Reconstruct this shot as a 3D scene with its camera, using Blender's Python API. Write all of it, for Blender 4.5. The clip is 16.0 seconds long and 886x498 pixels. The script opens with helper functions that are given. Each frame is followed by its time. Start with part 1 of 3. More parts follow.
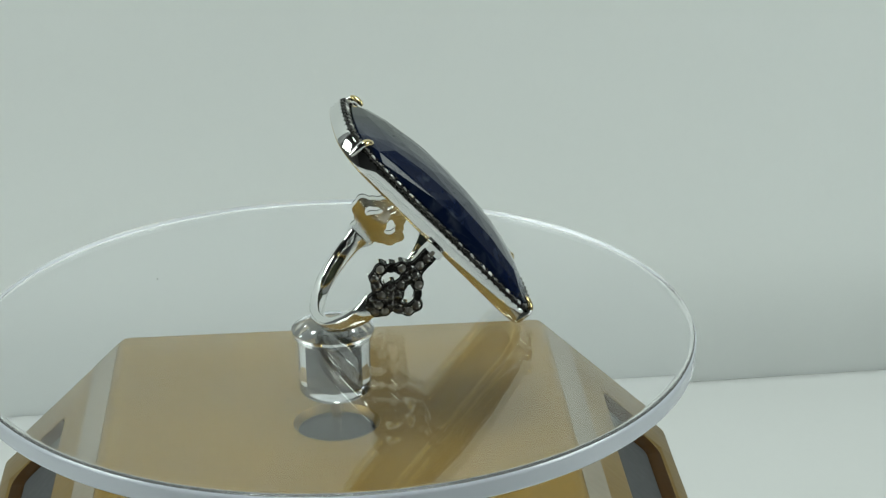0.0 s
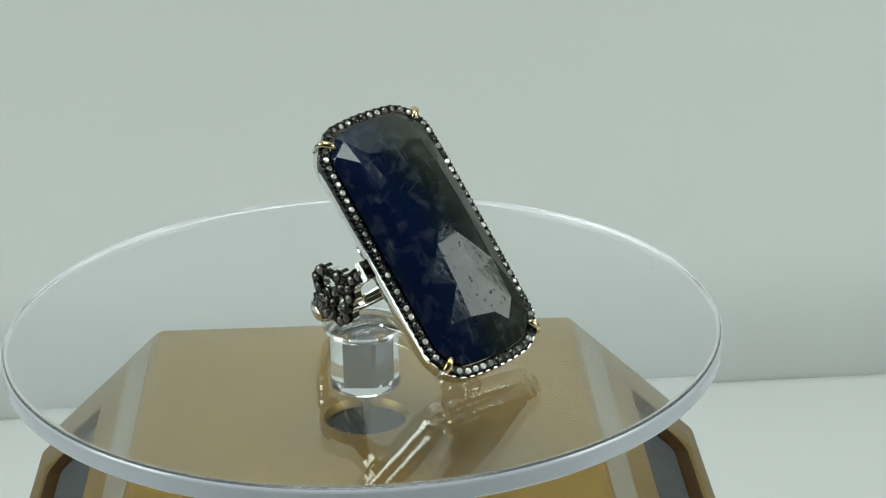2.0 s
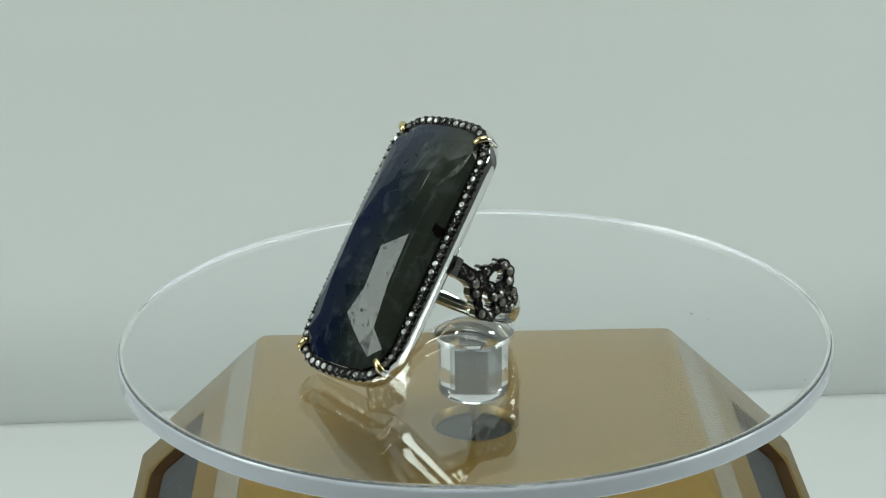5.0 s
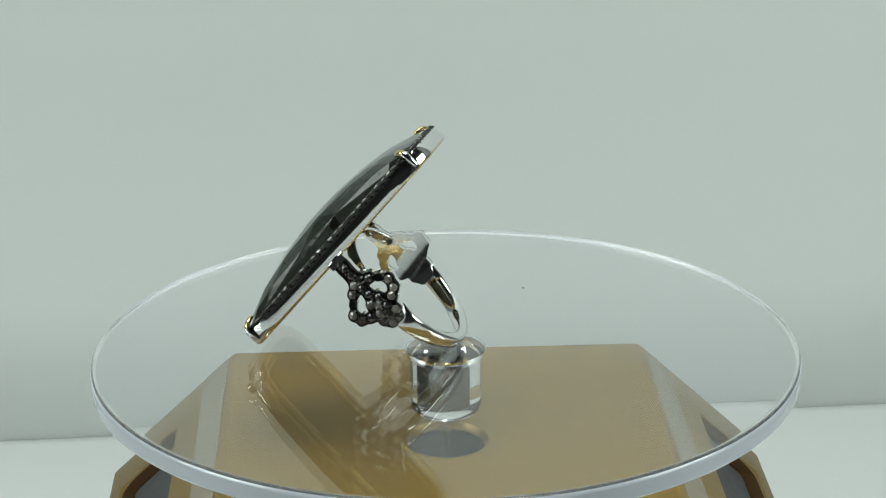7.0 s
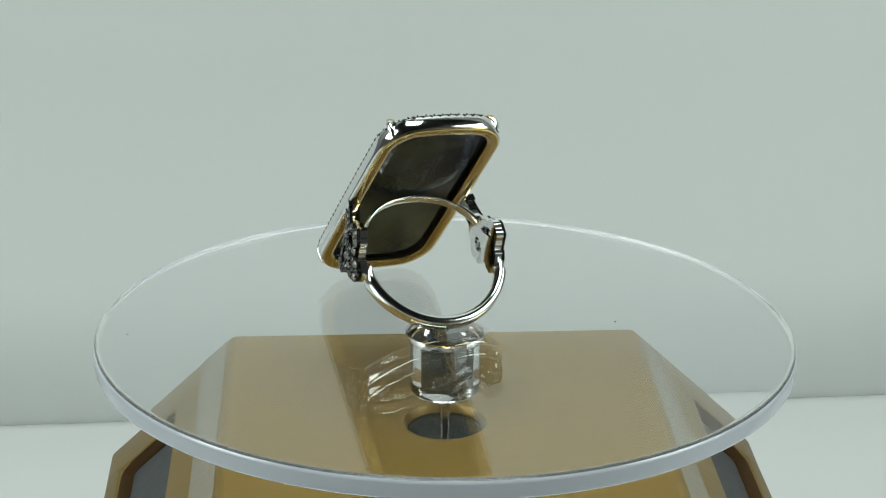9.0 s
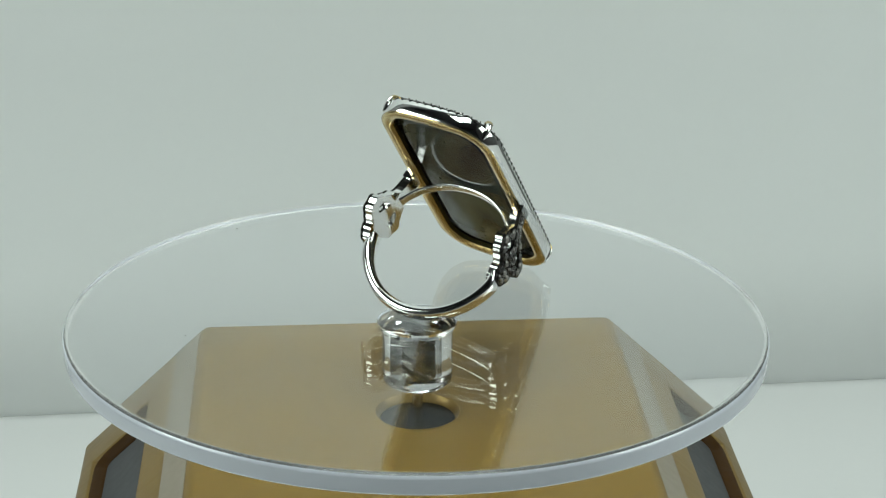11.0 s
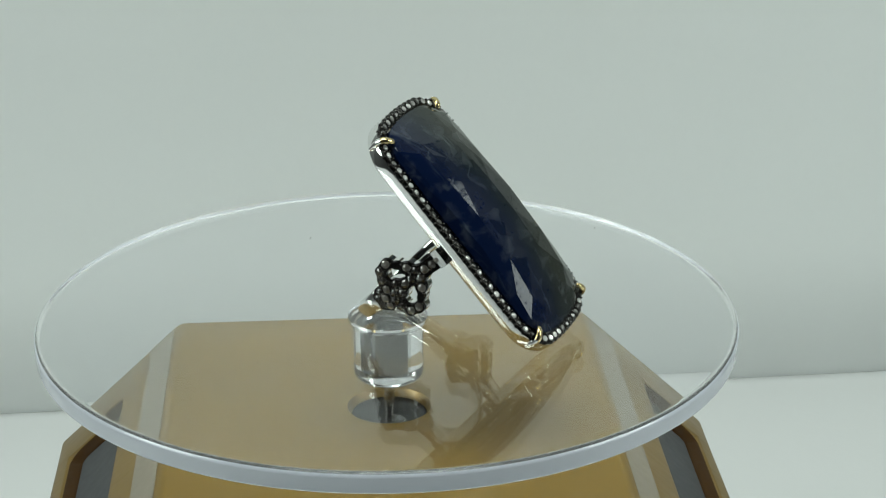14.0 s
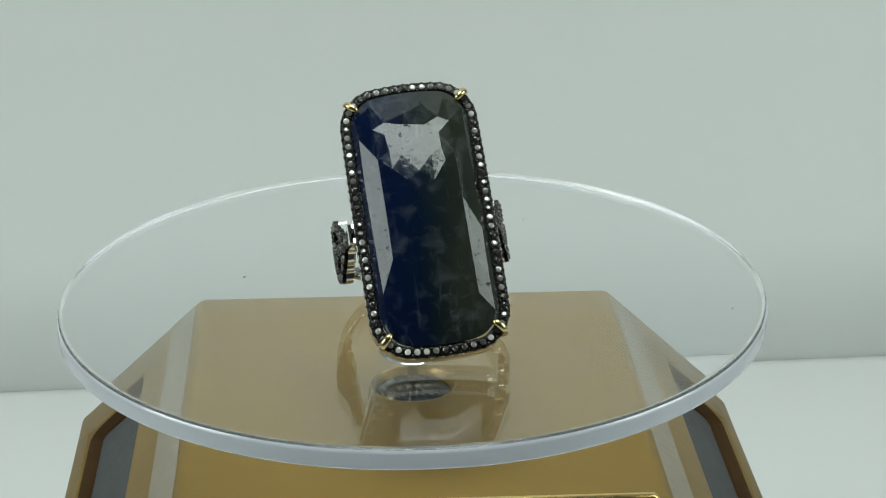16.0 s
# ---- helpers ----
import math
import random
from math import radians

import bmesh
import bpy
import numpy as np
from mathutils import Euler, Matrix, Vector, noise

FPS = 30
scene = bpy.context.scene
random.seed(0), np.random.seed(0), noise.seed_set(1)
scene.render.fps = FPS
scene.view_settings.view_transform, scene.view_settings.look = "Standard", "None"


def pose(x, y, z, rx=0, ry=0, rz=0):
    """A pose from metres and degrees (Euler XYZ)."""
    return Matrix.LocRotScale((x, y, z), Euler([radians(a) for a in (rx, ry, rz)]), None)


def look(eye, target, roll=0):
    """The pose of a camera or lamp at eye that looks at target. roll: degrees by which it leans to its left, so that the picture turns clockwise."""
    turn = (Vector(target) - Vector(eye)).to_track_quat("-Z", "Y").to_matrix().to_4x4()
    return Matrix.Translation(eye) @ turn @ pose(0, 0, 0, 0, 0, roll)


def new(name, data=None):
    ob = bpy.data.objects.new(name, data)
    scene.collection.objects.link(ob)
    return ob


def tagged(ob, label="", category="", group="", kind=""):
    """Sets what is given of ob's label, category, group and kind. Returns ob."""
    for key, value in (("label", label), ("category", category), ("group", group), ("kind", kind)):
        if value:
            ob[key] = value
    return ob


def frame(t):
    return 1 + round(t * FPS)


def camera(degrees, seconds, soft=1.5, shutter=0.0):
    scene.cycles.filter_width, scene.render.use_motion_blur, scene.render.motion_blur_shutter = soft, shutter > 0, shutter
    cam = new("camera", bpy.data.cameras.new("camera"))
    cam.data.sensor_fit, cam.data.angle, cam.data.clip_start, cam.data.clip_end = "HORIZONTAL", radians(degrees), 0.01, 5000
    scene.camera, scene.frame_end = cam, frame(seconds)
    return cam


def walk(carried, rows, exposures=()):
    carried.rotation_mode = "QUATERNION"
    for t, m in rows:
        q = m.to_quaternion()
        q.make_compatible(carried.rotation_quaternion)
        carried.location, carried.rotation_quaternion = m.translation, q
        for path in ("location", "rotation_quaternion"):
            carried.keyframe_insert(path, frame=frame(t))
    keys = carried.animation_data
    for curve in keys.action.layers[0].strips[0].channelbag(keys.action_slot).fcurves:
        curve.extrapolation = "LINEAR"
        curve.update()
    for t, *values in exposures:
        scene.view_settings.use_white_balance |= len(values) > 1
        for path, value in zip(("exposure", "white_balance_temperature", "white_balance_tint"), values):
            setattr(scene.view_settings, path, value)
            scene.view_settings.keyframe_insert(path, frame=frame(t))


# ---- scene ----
import itertools

# Millimetre helper: all sizes below are in millimetres, the world is in metres.
MM = 0.001

# ---------------------------------------------------------------- camera
# seconds, eye, tilt below the horizontal, heading, roll (degrees)
PATH = [
    (0.0, (-0.0005, -0.2710, 0.1151), 21.105, -3.378, -1.247),
    (0.5, (0.0015, -0.2728, 0.1158), 21.265, -2.805, -1.253),
    (1.0, (0.0017, -0.2733, 0.1160), 21.257, -2.753, -1.174),
    (1.5, (0.0035, -0.2744, 0.1157), 20.942, -2.612, -1.533),
    (2.0, (0.0019, -0.2748, 0.1160), 21.076, -1.976, -1.163),
    (2.5, (-0.0017, -0.2747, 0.1156), 21.185, -1.775, -1.061),
    (3.0, (-0.0024, -0.2763, 0.1165), 21.033, -1.456, -1.003),
    (5.5, (-0.0114, -0.2766, 0.1165), 20.728, -1.446, -0.391),
    (6.0, (-0.0113, -0.2764, 0.1163), 20.677, -2.178, -0.264),
    (6.5, (-0.0103, -0.2765, 0.1172), 20.554, -2.222, -0.444),
    (7.0, (-0.0114, -0.2777, 0.1182), 20.492, -2.300, -0.478),
    (7.5, (-0.0150, -0.2800, 0.1193), 20.415, -2.517, -0.160),
    (8.0, (-0.0168, -0.2827, 0.1189), 20.092, -2.391, 0.126),
    (8.5, (-0.0160, -0.2830, 0.1186), 20.277, -2.489, 0.206),
    (9.0, (-0.0159, -0.2815, 0.1174), 20.511, -3.158, 0.249),
    (9.5, (-0.0151, -0.2800, 0.1171), 20.767, -3.301, 0.299),
    (12.0, (-0.0124, -0.2805, 0.1175), 20.899, -3.573, -0.435),
    (12.5, (-0.0123, -0.2812, 0.1178), 20.822, -3.881, -0.264),
    (13.0, (-0.0117, -0.2813, 0.1176), 20.853, -3.900, -0.235),
    (13.5, (-0.0101, -0.2820, 0.1177), 20.937, -3.436, -0.526),
    (14.0, (-0.0082, -0.2816, 0.1170), 20.925, -3.297, -0.469),
    (14.5, (-0.0088, -0.2814, 0.1168), 21.109, -3.194, -0.364),
    (15.0, (-0.0084, -0.2810, 0.1175), 21.058, -2.997, -0.293),
    (15.5, (-0.0097, -0.2798, 0.1166), 21.226, -3.054, -0.238),
    (16.0, (-0.0103, -0.2793, 0.1150), 21.333, -3.004, -0.191),
]


def camera_pose(eye, tilt, heading, roll):
    m = Euler((radians(90 - tilt), 0, radians(heading))).to_matrix().to_4x4()
    return Matrix.Translation(eye) @ m @ Matrix.Rotation(radians(roll), 4, "Z")


cam = camera(23.53, 16.0, 1.2)
walk(cam, [(t, camera_pose(eye, tilt, heading, roll)) for t, eye, tilt, heading, roll in PATH])

# turntable: one turn in 12.82 s, clockwise from above
PERIOD = 12.8171
FACING = 3.1  # the stone faces the camera's side at this time


# ---------------------------------------------------------------- light
world = bpy.data.worlds.new("world")
scene.world = world
world.use_nodes = True
world.node_tree.nodes["Background"].inputs[0].default_value = (0.75, 0.8, 0.78, 1)
world.node_tree.nodes["Background"].inputs[1].default_value = 0.3
scene.view_settings.exposure = 0.0


def area_lamp(name, eye, target, sx, sy, watts, colour=(0.885, 1.0, 0.938)):
    data = bpy.data.lights.new(name, "AREA")
    data.shape, data.size, data.size_y, data.energy, data.color = "RECTANGLE", sx, sy, watts, colour
    ob = new(name, data)
    ob.matrix_world = look(eye, target)
    return ob


area_lamp("overhead_lamp", (0.0, -0.10, 0.72), (0, 0.02, 0), 0.44, 0.24, 3.34)
# unseen fill lamps, added to brighten the table and backdrop from both sides
area_lamp("side_fill_lamp", (-0.70, -0.16, 0.40), (0, 0.08, 0.02), 0.40, 0.40, 3.30)
area_lamp("side_fill_lamp", (0.70, -0.16, 0.40), (0, 0.08, 0.02), 0.40, 0.40, 2.97)


# ---------------------------------------------------------------- materials
def material(name):
    m = bpy.data.materials.new(name)
    m.use_nodes = True
    return m, m.node_tree.nodes, m.node_tree.links, m.node_tree.nodes["Principled BSDF"]


def noise_mix(name, c1, c2, scale, rough, metal=0.0, bump=0.0, detail=6.0, stretch=(1, 1, 1), fine=None, spec=0.5):
    """A surface of two close colours, broken up by noise at two scales, with fine relief."""
    m, n, l, b = material(name)
    co = n.new("ShaderNodeTexCoord")
    mp = n.new("ShaderNodeMapping")
    mp.inputs["Scale"].default_value = stretch
    l.new(co.outputs["Object"], mp.inputs[0])
    big = n.new("ShaderNodeTexNoise")
    big.inputs["Scale"].default_value, big.inputs["Detail"].default_value = scale, detail
    small = n.new("ShaderNodeTexNoise")
    small.inputs["Scale"].default_value, small.inputs["Detail"].default_value = fine or scale * 14, 3
    l.new(mp.outputs[0], big.inputs["Vector"])
    l.new(mp.outputs[0], small.inputs["Vector"])
    mx = n.new("ShaderNodeMix")
    mx.data_type = "RGBA"
    mx.inputs["A"].default_value, mx.inputs["B"].default_value = (*c1, 1), (*c2, 1)
    ad = n.new("ShaderNodeMath")
    ad.operation = "MULTIPLY_ADD"
    ad.inputs[1].default_value = 0.35
    l.new(small.outputs["Fac"], ad.inputs[0])
    sc = n.new("ShaderNodeMath")
    sc.operation = "MULTIPLY"
    sc.inputs[1].default_value = 0.65
    l.new(big.outputs["Fac"], sc.inputs[0])
    l.new(sc.outputs[0], ad.inputs[2])
    l.new(ad.outputs[0], mx.inputs["Factor"])
    l.new(mx.outputs["Result"], b.inputs["Base Color"])
    rr = n.new("ShaderNodeMapRange")
    rr.inputs["To Min"].default_value, rr.inputs["To Max"].default_value = rough * 0.8, min(1, rough * 1.2)
    l.new(small.outputs["Fac"], rr.inputs[0])
    l.new(rr.outputs[0], b.inputs["Roughness"])
    b.inputs["Metallic"].default_value = metal
    b.inputs["Specular IOR Level"].default_value = spec
    if bump:
        bp = n.new("ShaderNodeBump")
        bp.inputs["Strength"].default_value, bp.inputs["Distance"].default_value = bump, 0.0002
        l.new(small.outputs["Fac"], bp.inputs["Height"])
        l.new(bp.outputs[0], b.inputs["Normal"])
    return m


WALL = noise_mix("matt_grey_white_paint", (0.74, 0.76, 0.755), (0.79, 0.81, 0.805), 6, 0.8, bump=0.15, fine=400)
TABLE = noise_mix("white_table_laminate", (0.50, 0.505, 0.505), (0.55, 0.555, 0.555), 9, 0.5, bump=0.1, fine=600)
ROOM = noise_mix("room_paint", (0.13, 0.13, 0.13), (0.19, 0.19, 0.19), 3, 0.9)
DARK_ROOM = noise_mix("dark_room_side", (0.05, 0.05, 0.05), (0.08, 0.08, 0.08), 3, 0.9)
BRONZE = noise_mix("brown_gold_lacquer", (0.100, 0.0608, 0.0119), (0.133, 0.083, 0.0168), 25, 0.36, bump=0.008, stretch=(0.35, 3, 1), spec=0.25)
BRONZE_EDGE = noise_mix("dark_brown_edge", (0.016, 0.007, 0.0012), (0.042, 0.019, 0.004), 60, 0.5, spec=0.06)
STRIP = noise_mix("satin_grey_strip", (0.150, 0.130, 0.100), (0.178, 0.157, 0.124), 40, 0.5, spec=0.12)
PANEL = noise_mix("grey_glazed_panel", (0.036, 0.037, 0.039), (0.062, 0.064, 0.066), 45, 0.5, spec=0.05)
GOLD_TRIM = noise_mix("polished_gold_trim", (0.80, 0.56, 0.20), (0.88, 0.64, 0.26), 90, 0.16, metal=1.0)
SILVER = noise_mix("polished_white_gold", (0.80, 0.80, 0.79), (0.88, 0.88, 0.87), 300, 0.07, metal=1.0, bump=0.03, fine=2500)
GOLD = noise_mix("yellow_gold", (0.60, 0.47, 0.23), (0.70, 0.56, 0.30), 300, 0.20, metal=1.0, bump=0.04, fine=2500)
BLACKENED = noise_mix("blackened_rhodium", (0.006, 0.0056, 0.005), (0.030, 0.028, 0.026), 900, 0.26, metal=0.9, bump=0.25, fine=5000)
BEAD = noise_mix("dark_polished_rhodium", (0.07, 0.066, 0.062), (0.20, 0.19, 0.18), 900, 0.12, metal=1.0)
HOLE = noise_mix("black_bearing_well", (0.003, 0.003, 0.003), (0.008, 0.008, 0.007), 200, 0.14, spec=0.2)
WELL_RIM = noise_mix("brushed_gold_countersink", (0.15, 0.095, 0.025), (0.22, 0.145, 0.045), 160, 0.4, metal=0.6)
STEEL = noise_mix("steel_shaft", (0.5, 0.48, 0.44), (0.6, 0.58, 0.54), 300, 0.2, metal=1.0)
CORE = noise_mix("polished_grey_metal", (0.15, 0.16, 0.167), (0.20, 0.21, 0.22), 220, 0.12, metal=0.9)
SPECK = noise_mix("dust", (0.05, 0.045, 0.04), (0.12, 0.11, 0.1), 3000, 0.9)


def acrylic(name, clear, rough):
    m, n, l, b = material(name)
    b.inputs["Base Color"].default_value = (0.985, 0.99, 1.0, 1) if clear > 0.7 else (0.86, 0.895, 0.995, 1)
    b.inputs["Transmission Weight"].default_value = clear
    b.inputs["IOR"].default_value = 1.49
    if clear < 0.7:
        b.inputs["Coat Weight"].default_value, b.inputs["Coat Roughness"].default_value = 0.6, 0.06
    co, tx = n.new("ShaderNodeTexCoord"), n.new("ShaderNodeTexNoise")
    tx.inputs["Scale"].default_value, tx.inputs["Detail"].default_value = 160, 4
    l.new(co.outputs["Object"], tx.inputs["Vector"])
    rr = n.new("ShaderNodeMapRange")
    rr.inputs["From Min"].default_value, rr.inputs["From Max"].default_value = 0.5, 0.9
    rr.inputs["To Min"].default_value, rr.inputs["To Max"].default_value = rough, rough + 0.05
    l.new(tx.outputs["Fac"], rr.inputs[0])
    l.new(rr.outputs[0], b.inputs["Roughness"])
    return m


def diamond(name, dark, light, share=0.35):
    m, n, l, b = material(name)
    # sparkle put into the colour: each stone is dark or bright at random
    info, ramp = n.new("ShaderNodeObjectInfo"), n.new("ShaderNodeValToRGB")
    ramp.color_ramp.elements[0].color, ramp.color_ramp.elements[1].color = (*dark, 1), (*light, 1)
    ramp.color_ramp.elements[0].position = share
    l.new(info.outputs["Random"], ramp.inputs[0])
    l.new(ramp.outputs[0], b.inputs["Base Color"])
    b.inputs["Roughness"].default_value, b.inputs["Metallic"].default_value = 0.09, 0.35
    b.inputs["IOR"].default_value = 2.0
    return m


def sapphire():
    """Blue on one long side, grey-olive on the other, with pale veils and dark grains inside."""
    m, n, l, b = material("cloudy_sapphire")
    co, sep = n.new("ShaderNodeTexCoord"), n.new("ShaderNodeSeparateXYZ")
    l.new(co.outputs["Object"], sep.inputs[0])
    warp = n.new("ShaderNodeTexNoise")
    warp.inputs["Scale"].default_value, warp.inputs["Detail"].default_value, warp.inputs["Distortion"].default_value = 60, 2.0, 0.2
    l.new(co.outputs["Object"], warp.inputs["Vector"])
    side = n.new("ShaderNodeMath")
    side.operation = "MULTIPLY_ADD"
    side.inputs[1].default_value = 80.0
    l.new(sep.outputs["X"], side.inputs[0])
    l.new(warp.outputs["Fac"], side.inputs[2])
    ramp = n.new("ShaderNodeValToRGB")
    e = ramp.color_ramp.elements
    e[0].position, e[0].color = 0.08, (0.0022, 0.0065, 0.026, 1)
    e[1].position, e[1].color = 0.92, (0.020, 0.0235, 0.0175, 1)
    for at_, tone in ((0.36, (0.0026, 0.0072, 0.020, 1)), (0.52, (0.0055, 0.0105, 0.0155, 1)), (0.70, (0.0105, 0.0145, 0.0145, 1))):
        e.new(at_).color = tone
    l.new(side.outputs[0], ramp.inputs[0])
    veil = n.new("ShaderNodeTexNoise")
    veil.inputs["Scale"].default_value, veil.inputs["Detail"].default_value, veil.inputs["Distortion"].default_value = 380, 12, 0.5
    l.new(co.outputs["Object"], veil.inputs["Vector"])
    vr = n.new("ShaderNodeMapRange")
    vr.inputs["From Min"].default_value, vr.inputs["From Max"].default_value, vr.inputs["To Max"].default_value = 0.52, 0.90, 0.24
    l.new(veil.outputs["Fac"], vr.inputs[0])
    mx = n.new("ShaderNodeMix")
    mx.data_type = "RGBA"
    mx.inputs["B"].default_value = (0.17, 0.19, 0.21, 1)
    l.new(vr.outputs[0], mx.inputs["Factor"])
    l.new(ramp.outputs[0], mx.inputs["A"])
    # long pale feathers that run down the stone
    squeeze, feather = n.new("ShaderNodeMapping"), n.new("ShaderNodeTexNoise")
    squeeze.inputs["Scale"].default_value, squeeze.inputs["Rotation"].default_value = (1.0, 0.16, 0.6), (0, 0, 0.12)
    feather.inputs["Scale"].default_value, feather.inputs["Detail"].default_value, feather.inputs["Distortion"].default_value = 620, 9, 1.2
    l.new(co.outputs["Object"], squeeze.inputs["Vector"])
    l.new(squeeze.outputs[0], feather.inputs["Vector"])
    fr = n.new("ShaderNodeMapRange")
    fr.inputs["From Min"].default_value, fr.inputs["From Max"].default_value, fr.inputs["To Max"].default_value = 0.60, 0.82, 0.30
    l.new(feather.outputs["Fac"], fr.inputs[0])
    fx = n.new("ShaderNodeMix")
    fx.data_type = "RGBA"
    fx.inputs["B"].default_value = (0.13, 0.16, 0.17, 1)
    l.new(fr.outputs[0], fx.inputs["Factor"])
    l.new(mx.outputs["Result"], fx.inputs["A"])
    # the flat underside is painted paler olive, in patches, for light glowing through
    under, ux, um = n.new("ShaderNodeMapRange"), n.new("ShaderNodeMix"), n.new("ShaderNodeMath")
    under.inputs["From Min"].default_value, under.inputs["From Max"].default_value = -0.0008, -0.0017
    l.new(sep.outputs["Z"], under.inputs[0])
    um.operation = "MULTIPLY"
    l.new(under.outputs[0], um.inputs[0])
    patchy = n.new("ShaderNodeMapRange")
    patchy.inputs["From Min"].default_value, patchy.inputs["From Max"].default_value = 0.36, 0.72
    l.new(warp.outputs["Fac"], patchy.inputs[0])
    l.new(patchy.outputs[0], um.inputs[1])
    ux.data_type = "RGBA"
    ux.inputs["B"].default_value = (0.085, 0.095, 0.066, 1)
    l.new(um.outputs[0], ux.inputs["Factor"])
    # healed cracks: thin pale wandering lines, strong only here and there
    bend, crack, cr = n.new("ShaderNodeMix"), n.new("ShaderNodeTexVoronoi"), n.new("ShaderNodeMapRange")
    drift = n.new("ShaderNodeTexNoise")
    drift.inputs["Scale"].default_value, drift.inputs["Detail"].default_value = 240, 6
    l.new(co.outputs["Object"], drift.inputs["Vector"])
    bend.data_type = "VECTOR"
    bend.inputs["Factor"].default_value = 0.006
    l.new(co.outputs["Object"], bend.inputs["A"])
    l.new(drift.outputs["Color"], bend.inputs["B"])
    crack.feature, crack.inputs["Scale"].default_value = "DISTANCE_TO_EDGE", 230
    l.new(bend.outputs["Result"], crack.inputs["Vector"])
    cr.inputs["From Min"].default_value, cr.inputs["From Max"].default_value = 0.035, 0.0
    l.new(crack.outputs["Distance"], cr.inputs[0])
    here, cm, cx = n.new("ShaderNodeMapRange"), n.new("ShaderNodeMath"), n.new("ShaderNodeMix")
    here.inputs["From Min"].default_value, here.inputs["From Max"].default_value, here.inputs["To Max"].default_value = 0.58, 0.82, 0.22
    l.new(drift.outputs["Fac"], here.inputs[0])
    cm.operation = "MULTIPLY"
    l.new(cr.outputs[0], cm.inputs[0])
    l.new(here.outputs[0], cm.inputs[1])
    cx.data_type = "RGBA"
    cx.inputs["B"].default_value = (0.20, 0.24, 0.25, 1)
    l.new(cm.outputs[0], cx.inputs["Factor"])
    l.new(fx.outputs["Result"], cx.inputs["A"])
    l.new(cx.outputs["Result"], ux.inputs["A"])
    # one brown-black inclusion near the olive edge
    gap, near_, ix = n.new("ShaderNodeVectorMath"), n.new("ShaderNodeMapRange"), n.new("ShaderNodeMix")
    gap.operation = "DISTANCE"
    gap.inputs[1].default_value = (0.0100, 0.0060, 0.0042)
    l.new(bend.outputs["Result"], gap.inputs[0])
    near_.inputs["From Min"].default_value, near_.inputs["From Max"].default_value = 0.0011, 0.00085
    l.new(gap.outputs["Value"], near_.inputs[0])
    ix.data_type = "RGBA"
    ix.inputs["B"].default_value = (0.003, 0.0018, 0.0012, 1)
    l.new(near_.outputs[0], ix.inputs["Factor"])
    l.new(ux.outputs["Result"], ix.inputs["A"])
    l.new(ix.outputs["Result"], b.inputs["Base Color"])
    b.inputs["Roughness"].default_value, b.inputs["IOR"].default_value = 0.085, 1.50
    pits = n.new("ShaderNodeTexNoise")
    pits.inputs["Scale"].default_value, pits.inputs["Detail"].default_value = 900, 4
    l.new(co.outputs["Object"], pits.inputs["Vector"])
    bp = n.new("ShaderNodeBump")
    bp.inputs["Strength"].default_value, bp.inputs["Distance"].default_value = 0.14, 0.0001
    l.new(pits.outputs["Fac"], bp.inputs["Height"])
    l.new(bp.outputs[0], b.inputs["Normal"])
    dots = n.new("ShaderNodeTexNoise")  # dull grains that break the surface
    dots.inputs["Scale"].default_value, dots.inputs["Detail"].default_value = 1500, 2
    l.new(co.outputs["Object"], dots.inputs["Vector"])
    dr = n.new("ShaderNodeMapRange")
    dr.inputs["From Min"].default_value, dr.inputs["From Max"].default_value = 0.64, 0.70
    dr.inputs["To Min"].default_value, dr.inputs["To Max"].default_value = 0.36, 0.05
    l.new(dots.outputs["Fac"], dr.inputs[0])
    l.new(dr.outputs[0], b.inputs["Specular IOR Level"])
    return m


ACRYLIC, SAPPHIRE = acrylic("clear_acrylic", 1.0, 0.0), sapphire()
# clear edge and bevel whitened in colour, for light bouncing inside the plate
ACRYLIC_EDGE = acrylic("whitened_acrylic_edge", 0.38, 0.15)
ACRYLIC_BEVEL = acrylic("whitened_acrylic_bevel", 0.89, 0.20)
HALO_DIAMOND = diamond("glint_toned_halo_diamond", (0.05, 0.047, 0.043), (0.78, 0.77, 0.74))
PAVE_DIAMOND = diamond("glint_toned_pave_diamond", (0.022, 0.02, 0.018), (0.22, 0.205, 0.185), 0.45)


# ---------------------------------------------------------------- mesh helpers
def thing(name, label, category, group="", kind=""):
    return tagged(new(name), label, category, group, kind)


def link_mesh(name, bm, mat, parent=None, label="", smooth=None, recalc=True):
    me = bpy.data.meshes.new(name)
    if recalc:
        bmesh.ops.recalc_face_normals(bm, faces=bm.faces)
    bm.to_mesh(me)
    bm.free()
    me.materials.append(mat)
    if smooth is not None:
        me.shade_smooth()
        me.set_sharp_from_angle(angle=radians(smooth))
    ob = new(name, me)
    ob.parent = parent
    if label:
        tagged(ob, label)
    return ob


def part(name, bm, mat, parent, label="", smooth=None, recalc=True):
    return link_mesh(name, bm, mat, parent, label, smooth, recalc)


def box(bm, lo, hi, m=None):
    vs = [bm.verts.new(Vector(p)) for p in itertools.product((lo[0], hi[0]), (lo[1], hi[1]), (lo[2], hi[2]))]
    for f in ((0, 1, 3, 2), (4, 6, 7, 5), (0, 4, 5, 1), (2, 3, 7, 6), (0, 2, 6, 4), (1, 5, 7, 3)):
        bm.faces.new([vs[i] for i in f])
    if m:
        bmesh.ops.transform(bm, matrix=m, verts=vs)
    return vs


def bevel(bm, width, segments=2, angle=30):
    edges = [e for e in bm.edges if len(e.link_faces) == 2 and e.calc_face_angle(0) > radians(angle)]
    bmesh.ops.bevel(bm, geom=edges, offset=width, segments=segments, affect="EDGES", profile=0.5)


